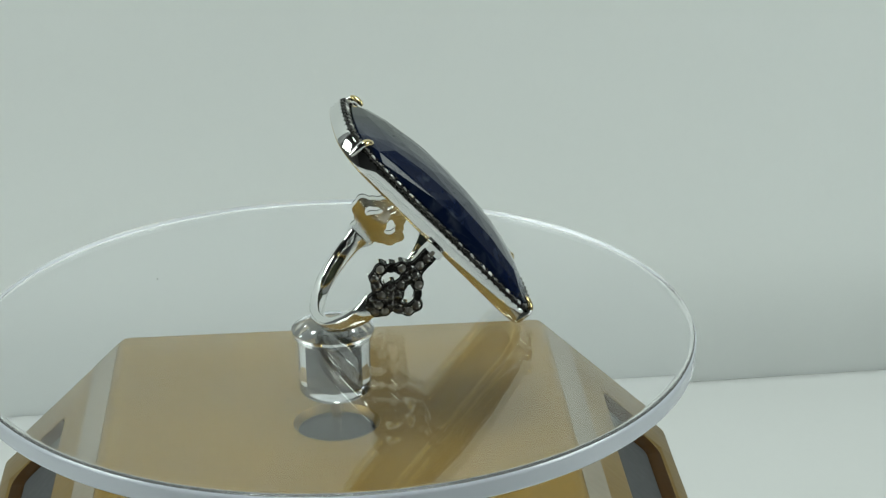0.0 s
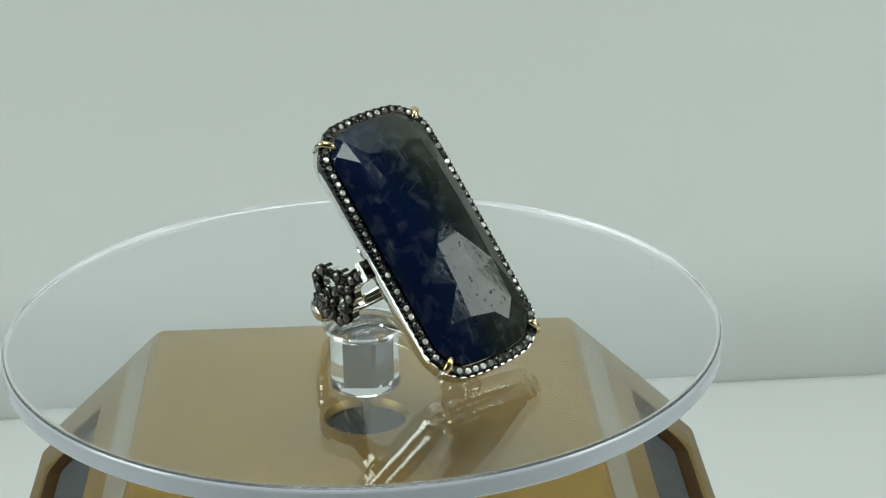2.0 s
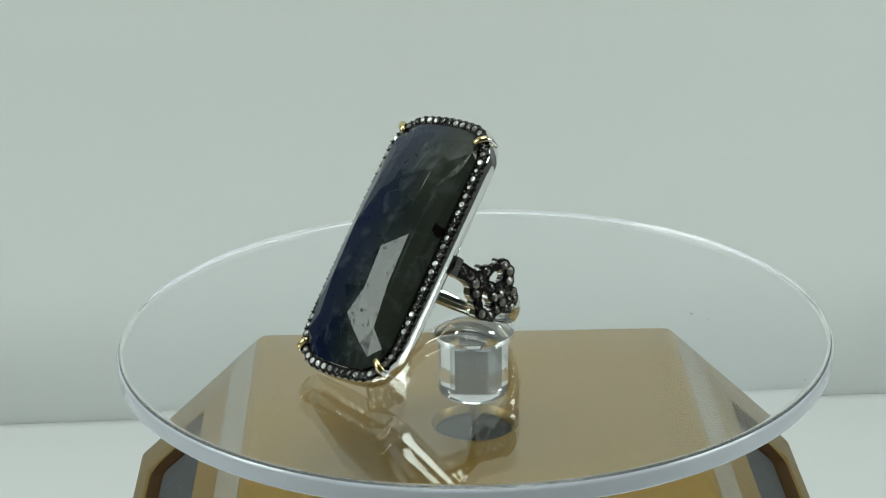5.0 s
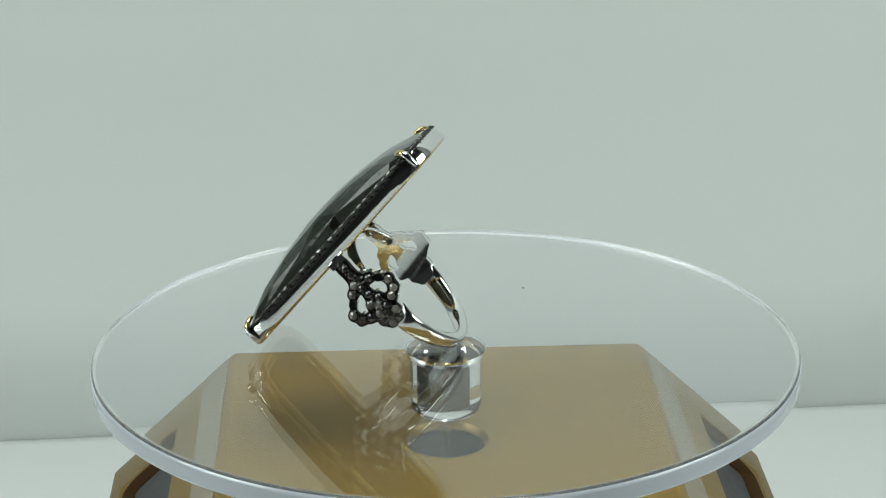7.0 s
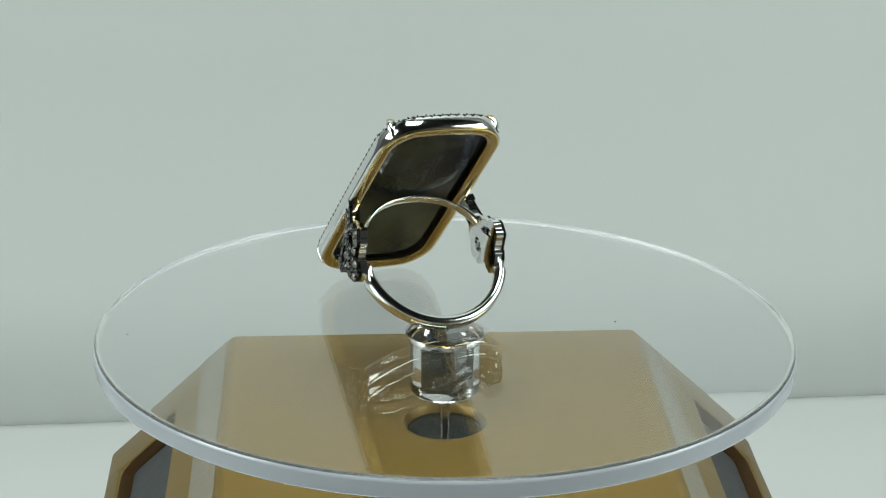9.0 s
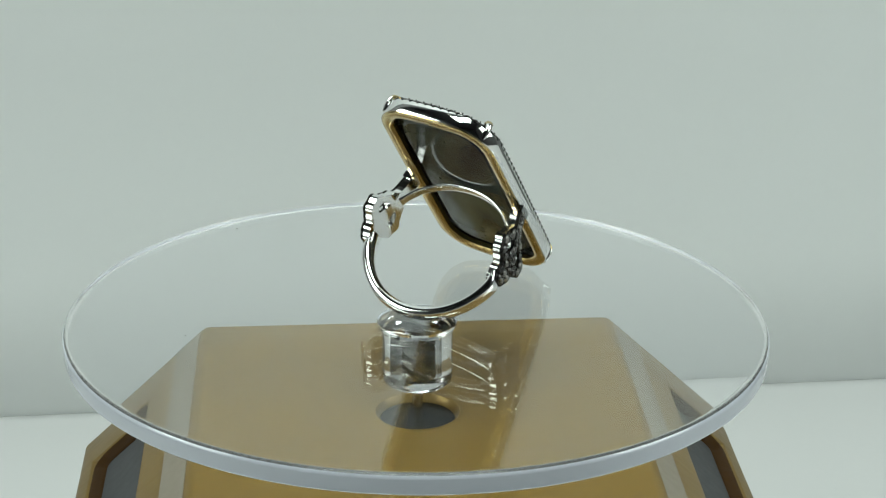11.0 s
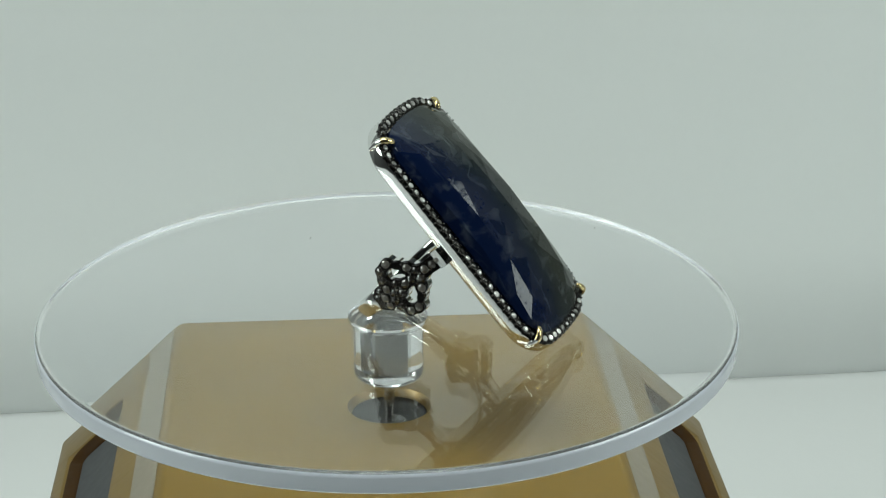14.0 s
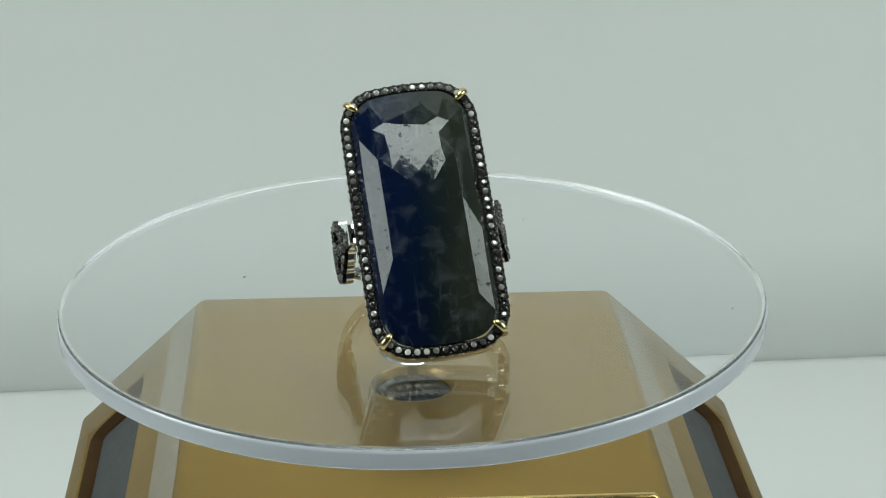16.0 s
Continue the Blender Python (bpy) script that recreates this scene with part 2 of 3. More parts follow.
def lathe(bm, profile, steps=96, m=None):
    """Turn a closed list of (radius, height) round the z axis; radius 0 closes on the axis."""
    rings, vs = [], []
    for r, z in profile:
        if r == 0:
            ring = [bm.verts.new((0, 0, z))]
        else:
            ring = [bm.verts.new((r * math.cos(a), r * math.sin(a), z)) for a in (2 * math.pi * k / steps for k in range(steps))]
        rings.append(ring)
        vs += ring
    for a, b in zip(rings, rings[1:]):
        for k in range(steps):
            j = (k + 1) % steps
            quad = [a[k % len(a)], a[j % len(a)], b[j % len(b)], b[k % len(b)]]
            quad = list(dict.fromkeys(quad))
            if len(quad) > 2:
                bm.faces.new(quad)
    if m:
        bmesh.ops.transform(bm, matrix=m, verts=vs)
    return vs


def loft(bm, sections, closed=False, cap=True):
    """Skin between sections, each a list of points; closed joins the last to the first."""
    rings = [[bm.verts.new(p) for p in s] for s in sections]
    pairs = list(zip(rings, rings[1:])) + ([(rings[-1], rings[0])] if closed else [])
    for a, b in pairs:
        for k in range(len(a)):
            j = (k + 1) % len(a)
            bm.faces.new((a[k], a[j], b[j], b[k]))
    if cap and not closed:
        bm.faces.new(rings[0])
        bm.faces.new(rings[-1])
    return rings


def outline(hw, hl, r, steps=7, bow=0.0, bow_end=0.0):
    """A rounded rectangle of half sizes hw, hl; bow swells its sides."""
    pts = []
    for cx, cy, a0 in ((hw - r, hl - r, 0), (-hw + r, hl - r, 90), (-hw + r, -hl + r, 180), (hw - r, -hl + r, 270)):
        for k in range(steps + 1):
            a = radians(a0 + 90 * k / steps)
            pts.append(Vector((cx + r * math.cos(a), cy + r * math.sin(a))))
    out = []
    for i, p in enumerate(pts):  # split the long straight runs
        q = pts[(i + 1) % len(pts)]
        out.append(p)
        d = (q - p).length
        if d > 2.0 * MM:
            k = max(2, int(d / (1.5 * MM)))
            out += [p.lerp(q, j / k) for j in range(1, k)]
    if bow or bow_end:
        out = [Vector((p.x * (1 + bow * (1 - (p.y / hl) ** 2)), p.y * (1 + bow_end * (1 - (p.x / hw) ** 2)))) for p in out]
    return out


# ---------------------------------------------------------------- the setting
TABLE_Z, WALL_Y = -0.085, 0.1546


def slab(name, lo, hi, mat, label, category, kind="structure"):
    bm = bmesh.new()
    box(bm, lo, hi)
    ob = link_mesh(name, bm, mat)
    return tagged(ob, label, category, kind=kind)


slab("table_top", (-0.26, -0.31, TABLE_Z - 0.03), (0.62, WALL_Y + 0.015, TABLE_Z), TABLE, "plain white laminate table top", "table")
def backdrop():
    """The wall behind the table: its foot is curled a little backwards to shade it darker."""
    bm, front = bmesh.new(), []
    for z in (1.2, 0.6, 0.2, 0.0, -0.03, -0.05, -0.055, -0.06, -0.065, -0.07, -0.075, -0.08, -0.085, -0.83):
        front.append((0.0075 * max(0.0, min(1.0, (-0.05 - z) / 0.035)) ** 2, z))
    section = front + [(0.03, -0.83), (0.03, 1.2)]
    loft(bm, [[(x, y - 0.0075, z) for y, z in section] for x in (-0.22, 0.22)])
    return tagged(link_mesh("wall_back", bm, WALL, smooth=20), "plain pale grey-white wall behind the table", "wall", kind="structure")


wall = backdrop()
wall.matrix_world = pose(0, WALL_Y, 0, 0, 0, 2.2)
# unseen walls, added where the backdrop is cut short, to darken the stone's reflections
slab("added_dark_wall_left", (-0.96, WALL_Y - 0.02, -0.83), (-0.219, WALL_Y + 0.06, 1.2), ROOM, "unseen dark grey wall added to darken the stone's reflections", "wall")
slab("added_dark_wall_right", (0.219, WALL_Y - 0.02, -0.83), (0.96, WALL_Y + 0.06, 1.2), ROOM, "unseen dark grey wall added to darken the stone's reflections", "wall")
# unseen room shell, kept dark to give metal and stone contrasty reflections
slab("wall_left", (-0.96, -1.3, -0.83), (-0.9, WALL_Y - 0.03, 1.2), ROOM, "plain dark grey side wall", "wall")
slab("wall_right", (0.9, -1.3, -0.83), (0.96, WALL_Y - 0.03, 1.2), ROOM, "plain dark grey side wall", "wall")
slab("wall_front", (-0.96, -1.36, -0.83), (0.96, -1.3, 1.2), DARK_ROOM, "unseen wall facing the table, dark for the reflections", "wall")
slab("floor", (-0.96, -1.36, -0.86), (0.96, WALL_Y + 0.06, -0.83), DARK_ROOM, "plain dark floor below the table", "floor")
slab("ceiling", (-0.96, -1.36, 1.2), (0.96, WALL_Y + 0.06, 1.24), DARK_ROOM, "unseen ceiling over the table, dark for the reflections", "ceiling")


# ---------------------------------------------------------------- the turntable's box
TOP_Z = -16.9 * MM
HALF_W, BACK_Y, FRONT_Y = 32.1 * MM, 33.8 * MM, -33.5 * MM
SHOULDER_W, SHOULDER_Z = 52.3 * MM, -35.4 * MM
RECESS_Y = BACK_Y - 10.5 * MM  # where the sunken side panels end


def turntable_base():
    base = thing("turntable_box", "brown-gold lacquered octagonal turntable box standing on the table", "turntable")
    # body: an eight-sided section drawn from back to front, its sloping sides sunk to take the rails and panels
    DEEP = 1.6 * MM
    run, fall = SHOULDER_W - HALF_W, TOP_Z - SHOULDER_Z
    length = math.hypot(run, fall)

    def slope_xz(f, lift=0.0):
        return HALF_W + run * f + fall / length * lift, TOP_Z - fall * f + run / length * lift

    right = [(HALF_W, TOP_Z), slope_xz(0.453), slope_xz(0.453, -DEEP), slope_xz(0.874, -DEEP), slope_xz(0.874), (SHOULDER_W, SHOULDER_Z),
             (SHOULDER_W, TABLE_Z + 16 * MM), (HALF_W + 6 * MM, TABLE_Z)]
    section = right + [(-x, z) for x, z in reversed(right)]
    bm = bmesh.new()
    flush = [(HALF_W, TOP_Z), slope_xz(0.453), slope_xz(0.453), slope_xz(0.874), slope_xz(0.874)] + right[5:]
    flush += [(-x, z) for x, z in reversed(flush)]
    loft(bm, [[(x, y, z) for x, z in sec] for y, sec in ((BACK_Y, flush), (RECESS_Y, flush), (RECESS_Y, section), (FRONT_Y, section))])
    bmesh.ops.remove_doubles(bm, verts=bm.verts, dist=1e-6)
    bmesh.ops.dissolve_degenerate(bm, edges=bm.edges, dist=1e-7)
    bmesh.ops.recalc_face_normals(bm, faces=bm.faces)
    bmesh.ops.bevel(bm, geom=[e for e in bm.edges if e.is_convex and e.calc_face_angle(0) > radians(30)], offset=0.8 * MM, segments=3, affect="EDGES", profile=0.5)
    # open the top round the bearing well
    lid = max((f for f in bm.faces if f.normal.z > 0.99), key=lambda f: f.calc_area())
    border = list(lid.edges)
    bmesh.ops.delete(bm, geom=[lid], context="FACES_ONLY")
    lip = [bm.verts.new((6.2 * MM * math.cos(2 * math.pi * k / 64), 6.2 * MM * math.sin(2 * math.pi * k / 64), TOP_Z)) for k in range(64)]
    border += [bm.edges.new((lip[k], lip[(k + 1) % 64])) for k in range(64)]
    bmesh.ops.triangle_fill(bm, use_beauty=True, edges=border, normal=(0, 0, 1))
    part("body", bm, BRONZE, base, smooth=40)
    for s in (-1, 1):
        def at(f, y, lift=0.0):
            """A point on the sloping side: f from its top edge down to the shoulder, lift out of it."""
            return Vector((s * (HALF_W + run * f + fall / length * lift), y, TOP_Z - fall * f + run / length * lift))

        def rail(corners, y0, y1, round_by=0.5 * MM):
            b = bmesh.new()
            loft(b, [[(x, y0, z) for x, z in corners], [(x, y1, z) for x, z in corners]])
            bmesh.ops.recalc_face_normals(b, faces=b.faces)
            bevel(b, round_by, 2)
            return b

        def xz(f, lift=0.0):
            p = at(f, 0, lift)
            return p.x, p.z

        b = rail([xz(0.450), xz(0.878), xz(0.878, -DEEP - 0.1 * MM), xz(0.450, -DEEP - 0.1 * MM)], FRONT_Y - 0.02 * MM, FRONT_Y + 3.2 * MM, 0.12 * MM)
        part("end_rail", b, BRONZE, base, smooth=40)

        def plank(quad, thick):
            b = bmesh.new()
            out = (quad[1] - quad[0]).cross(quad[3] - quad[0]).normalized() * thick
            loft(b, [[q - out for q in quad], quad])
            return b

        y0, y1 = FRONT_Y + 0.9 * MM, BACK_Y - 1.0 * MM
        part("edge_strip", plank([at(f, y, 0.025 * MM) for f, y in ((0.045, y0), (0.235, y0), (0.235, y1), (0.045, y1))], 0.1 * MM), STRIP, base, "pale grey satin edge strip")
        y0, y1 = FRONT_Y + 3.25 * MM, RECESS_Y - 0.05 * MM
        part("side_panel", plank([at(f, y, -DEEP + 0.12 * MM) for f, y in ((0.456, y0), (0.872, y0), (0.872, y1), (0.456, y1))], 0.1 * MM), PANEL, base, "sunken grey glazed side panel")
        # dark bevelled lining on the outer and end walls of the sunken panel, rounded in the corner
        lining, secs = bmesh.new(), []
        hi, lo, turn_r, wide = -0.12 * MM, -DEEP + 0.16 * MM, 3.0 * MM, 1.7 * MM
        edge_s, start_s = 0.871 * length, 0.458 * length
        run_of = [(edge_s, y0, -1.0, 0.0), (edge_s, y1 - turn_r, -1.0, 0.0)]
        for q in (15, 30, 45, 60, 75):
            ca, sa = math.cos(radians(q)), math.sin(radians(q))
            run_of.append((edge_s - turn_r * (1 - ca), y1 - turn_r * (1 - sa), -ca, -sa))
        run_of += [(edge_s - turn_r, y1, 0.0, -1.0), (start_s, y1, 0.0, -1.0)]
        for e_s, e_y, in_s, in_y in run_of:
            secs.append([at((e_s + in_s * d) / length, e_y + in_y * d, z) for d, z in
                         ((0.0, hi), (0.0, lo - 0.02 * MM), (wide, lo - 0.02 * MM), (wide, lo), (wide * 0.72, lo + 0.35 * (hi - lo)), (wide * 0.34, lo + 0.82 * (hi - lo)))])
        loft(lining, secs)
        part("panel_lining", lining, BRONZE_EDGE, base, "dark brown bevelled lining", 50)
    # bearing well and its rim
    bm = bmesh.new()
    lathe(bm, [(6.25 * MM, TOP_Z + 0.05 * MM), (6.1 * MM, TOP_Z + 0.03 * MM), (5.55 * MM, TOP_Z - 0.85 * MM), (5.5 * MM, TOP_Z - 1.3 * MM), (5.9 * MM, TOP_Z - 1.3 * MM),
               (6.25 * MM, TOP_Z - 0.2 * MM), (6.25 * MM, TOP_Z + 0.05 * MM)], 64)
    part("well_rim", bm, WELL_RIM, base, "bright gold countersunk rim", smooth=30)
    bm = bmesh.new()
    lathe(bm, [(0, TOP_Z - 1.0 * MM), (5.3 * MM, TOP_Z - 1.0 * MM), (5.45 * MM, TOP_Z - 1.1 * MM), (5.45 * MM, TOP_Z - 2.0 * MM), (0, TOP_Z - 2.0 * MM)], 64)
    part("bearing_well", bm, HOLE, base, "glossy black bearing at the bottom of the well", smooth=30)
    # gold bead along the front top edge
    bm = bmesh.new()
    n, r = 10, 0.7 * MM
    line = [(-HALF_W + 1.0 * MM, FRONT_Y, TOP_Z - 4 * MM), (-HALF_W + 1.0 * MM, FRONT_Y, TOP_Z - 0.8 * MM), (-HALF_W + 1.9 * MM, FRONT_Y, TOP_Z + 0.2 * MM),
            (HALF_W - 1.9 * MM, FRONT_Y, TOP_Z + 0.2 * MM), (HALF_W - 1.0 * MM, FRONT_Y, TOP_Z - 0.8 * MM), (HALF_W - 1.0 * MM, FRONT_Y, TOP_Z - 4 * MM)]
    secs = []
    for i, p in enumerate(line):
        a, b = Vector(line[max(0, i - 1)]), Vector(line[min(len(line) - 1, i + 1)])
        d = (b - a).normalized()
        u = Vector((0, 1, 0))
        v = d.cross(u)
        secs.append([Vector(p) + r * (math.cos(k * 2 * math.pi / n) * u + math.sin(k * 2 * math.pi / n) * v) for k in range(n)])
    loft(bm, secs)
    part("front_bead", bm, GOLD_TRIM, base, "polished gold bead along the front edge", smooth=60)
    return base


turntable_base()


# ---------------------------------------------------------------- the clear turntable disc
TILT = (0.01088, 0.01001)


def turntable_disc():
    disc = thing("turntable_disc", "round clear acrylic turntable plate on a clear spindle", "turntable plate")
    R, H = 50 * MM, 3.0 * MM
    prof = [(0, 0), (20 * MM, 0), (R - 1.1 * MM, 0), (R - 0.82 * MM, 0)]
    prof += [(R - 0.8 * MM * (1 - math.sin(radians(k))), -0.8 * MM * (1 - math.cos(radians(k)))) for k in (15, 30, 45, 60, 75, 90)]
    prof += [(R - 0.06 * MM, -H + 0.6 * MM)]
    prof += [(R - 0.06 * MM - 0.5 * MM * (1 - math.cos(radians(k))), -H + 0.5 * MM * (1 - math.sin(radians(k)))) for k in (0, 30, 60, 90)]
    prof += [(R - 0.8 * MM, -H), (20 * MM, -H), (5.75 * MM, -H), (5.75 * MM, -1.95 * MM), (0, -1.95 * MM)]  # bored below for the spindle's head
    bm = bmesh.new()
    lathe(bm, prof, 256)
    for v in bm.verts:  # the plate runs slightly out of true
        v.co.z += TILT[0] * v.co.x + TILT[1] * v.co.y
    plate = part("plate", bm, ACRYLIC, disc, "clear acrylic plate with a rounded edge whitened for its glow", smooth=35)
    plate.data.materials.append(ACRYLIC_EDGE)
    plate.data.materials.append(ACRYLIC_BEVEL)
    for f in plate.data.polygons:
        inner = min(math.hypot(plate.data.vertices[i].co.x, plate.data.vertices[i].co.y) for i in f.vertices)
        if inner > R - 0.30 * MM:
            f.material_index = 1
        elif inner > R - 0.83 * MM:
            f.material_index = 2
    bm = bmesh.new()
    UP = 1.0 * MM  # the spindle's head sits this far up in the plate
    lathe(bm, [(0, UP - H - 0.05 * MM), (5.4 * MM, UP - H - 0.05 * MM), (5.62 * MM, UP - H - 0.25 * MM), (5.62 * MM, -H - 0.3 * MM), (5.35 * MM, -H - 0.7 * MM), (5.15 * MM, -H - 1.2 * MM),
               (5.1 * MM, UP - H - 8.9 * MM), (4.95 * MM, UP - H - 9.6 * MM), (4.5 * MM, UP - H - 10.05 * MM), (3.8 * MM, UP - H - 10.2 * MM), (0, UP - H - 10.2 * MM)], 96)
    spindle = part("spindle", bm, ACRYLIC, disc, "clear acrylic spindle under the plate", smooth=35)
    bm = bmesh.new()
    q = 1.87 * MM
    box(bm, (-q, -q, UP - H - 9.1 * MM), (q, q, UP - H - 1.9 * MM), Matrix.Rotation(radians(44), 4, "Z"))
    bevel(bm, 0.1 * MM, 1)
    part("core", bm, CORE, disc, "polished grey square core inside the spindle")
    bm = bmesh.new()
    lathe(bm, [(0, UP - H - 10.25 * MM), (0.8 * MM, UP - H - 10.25 * MM), (0.8 * MM, TOP_Z - 0.98 * MM), (0, TOP_Z - 0.98 * MM)], 24)
    part("shaft", bm, STEEL, disc, "thin steel drive shaft", smooth=40)
    for ob in (plate, spindle):
        ob.visible_shadow = False
    rnd = random.Random(4)
    for x, y, size in ((-24.2, 4.9, 0.20), (44.2, -9.4, 0.15), (17.0, 26.0, 0.15), (43.1, 21.3, 0.11), (20.0, 26.4, 0.10)):
        bm = bmesh.new()
        bmesh.ops.create_icosphere(bm, subdivisions=1, radius=size * MM)
        turn = rnd.uniform(0, 3)
        for v in bm.verts:
            p = Vector((v.co.x * rnd.uniform(0.9, 1.9), v.co.y * rnd.uniform(0.5, 0.9)))
            p = Matrix.Rotation(turn, 2) @ p
            x_, y_ = x * MM + p.x, y * MM + p.y
            v.co = Vector((x_, y_, v.co.z * 0.35 + size * 0.33 * MM + TILT[0] * x_ + TILT[1] * y_))
        part("dust_speck", bm, SPECK, disc)
    return disc


disc = turntable_disc()


# ---------------------------------------------------------------- the ring
# Built in its pose at FACING; the axes of the bezel are w (across), l (down its length) and n (out of the stone).
TIP_TL, TIP_TR, TIP_BL, TIP_BR = (Vector(p) * MM for p in ((-7.98, -6.11, 28.77), (6.80, -4.72, 29.33), (-3.61, -26.54, 4.09), (11.65, -25.12, 5.18)))
CENTRE = (TIP_TL + TIP_TR + TIP_BL + TIP_BR) / 4
L_AXIS = (TIP_BL + TIP_BR - TIP_TL - TIP_TR).normalized()
W_AXIS = (TIP_TR + TIP_BR - TIP_TL - TIP_BL)
W_AXIS = (W_AXIS - L_AXIS * W_AXIS.dot(L_AXIS)).normalized()
N_AXIS = L_AXIS.cross(W_AXIS).normalized()
# bezel frame: x across, y up its length, z out of the stone; its origin lies in the halo's surface
BEZEL = Matrix.Translation(CENTRE - N_AXIS * 0.8 * MM) @ Matrix((W_AXIS, -L_AXIS, N_AXIS)).transposed().to_4x4()
HW, HL = 9.3 * MM, 18.3 * MM


def brilliant(r, mat, crown=((0.84, 0.24), (0.52, 0.36))):
    """A small rose-cut stone: girdle, crown facets and a flat top."""
    bm = bmesh.new()
    rings = [[bm.verts.new((q * r * math.cos(a + o), q * r * math.sin(a + o), z * r)) for a in (2 * math.pi * k / 8 for k in range(8))]
             for q, z, o in ((0.92, -0.25, 0), (1.0, 0.0, 0), (*crown[0], 0.39), (*crown[1], 0.78))]
    for i, (a, b) in enumerate(zip(rings, rings[1:])):
        for k in range(8):
            j = (k + 1) % 8
            if i == 0:
                bm.faces.new((a[k], a[j], b[j], b[k]))
            else:
                bm.faces.new((a[k], a[j], b[k]))
                bm.faces.new((a[j], b[j], b[k]))
    bm.faces.new(rings[-1])
    me = bpy.data.meshes.new("diamond")
    bmesh.ops.recalc_face_normals(bm, faces=bm.faces)
    bm.to_mesh(me)
    bm.free()
    me.materials.append(mat)
    return me


def mesh_child(name, me, parent, m):
    ob = new(name, me)
    ob.parent = parent
    ob.matrix_basis = m
    return ob


def stone_mesh():
    """A long pillow-shaped rose cut: the hull of a few points on a dome gives its broad flat facets."""
    bm = bmesh.new()
    hw, hl = HW - 1.5 * MM, HL - 1.5 * MM
    rnd = random.Random(11)

    def dome(u, v):
        return 0.45 * MM + 3.4 * MM * (1 - abs(u) ** 3.4) ** 0.58 * (1 - 0.70 * v * v) * (1 - abs(v) ** 8) ** 0.5

    top = [(p.x, p.y, 0.35 * MM) for p in outline(hw, hl, 3.6 * MM, 8, 0.02, 0.062)]
    rows = [(0.92, (-0.86, -0.62, -0.2, 0.25, 0.66, 0.88)), (0.66, (-0.93, -0.72, -0.4, 0.05, 0.45, 0.75, 0.93)),
            (0.46, (0.36, 0.52, 0.66, 0.80, -0.86)),
            (0.24, (-0.955, -0.74, -0.45, -0.1, 0.22, 0.44, 0.58, 0.74, 0.9, 0.96)), (0.0, (-0.7, -0.3, 0.05, 0.34, 0.50, 0.66, 0.84))]
    for u, vs in rows:
        wander = []
        for s_ in ((-1, 1) if u else (1,)):
            for i, v in enumerate(vs):
                du, dv = rnd.uniform(-0.02, 0.02), rnd.uniform(-0.035, 0.035)
                if s_ == 1 and u > 0.6:  # the long side facets mirror each other
                    du, dv = -wander[i][0], wander[i][1]
                wander.append((du, dv))
                q, w = u * s_ + du, v + dv
                w = max(-0.97, min(0.97, w))
                top.append((q * hw, w * hl, dome(q, w)))
    top += [(p.x, p.y, -0.9 * MM) for p in outline(hw * 0.985, hl * 0.99, 3.5 * MM, 8, 0.02, 0.062)]
    top += [(p.x, p.y, -1.8 * MM) for p in outline(hw * 0.82, hl * 0.9, 3.0 * MM, 3, 0.02, 0.06)]
    for p in top:
        bm.verts.new(p)
    hull = bmesh.ops.convex_hull(bm, input=bm.verts)
    spare = {v for v in hull["geom_interior"] + hull["geom_unused"] if isinstance(v, bmesh.types.BMVert)}
    bmesh.ops.delete(bm, geom=list(spare), context="VERTS")
    bmesh.ops.dissolve_limit(bm, angle_limit=radians(2.0), verts=bm.verts, edges=bm.edges)
    return bm


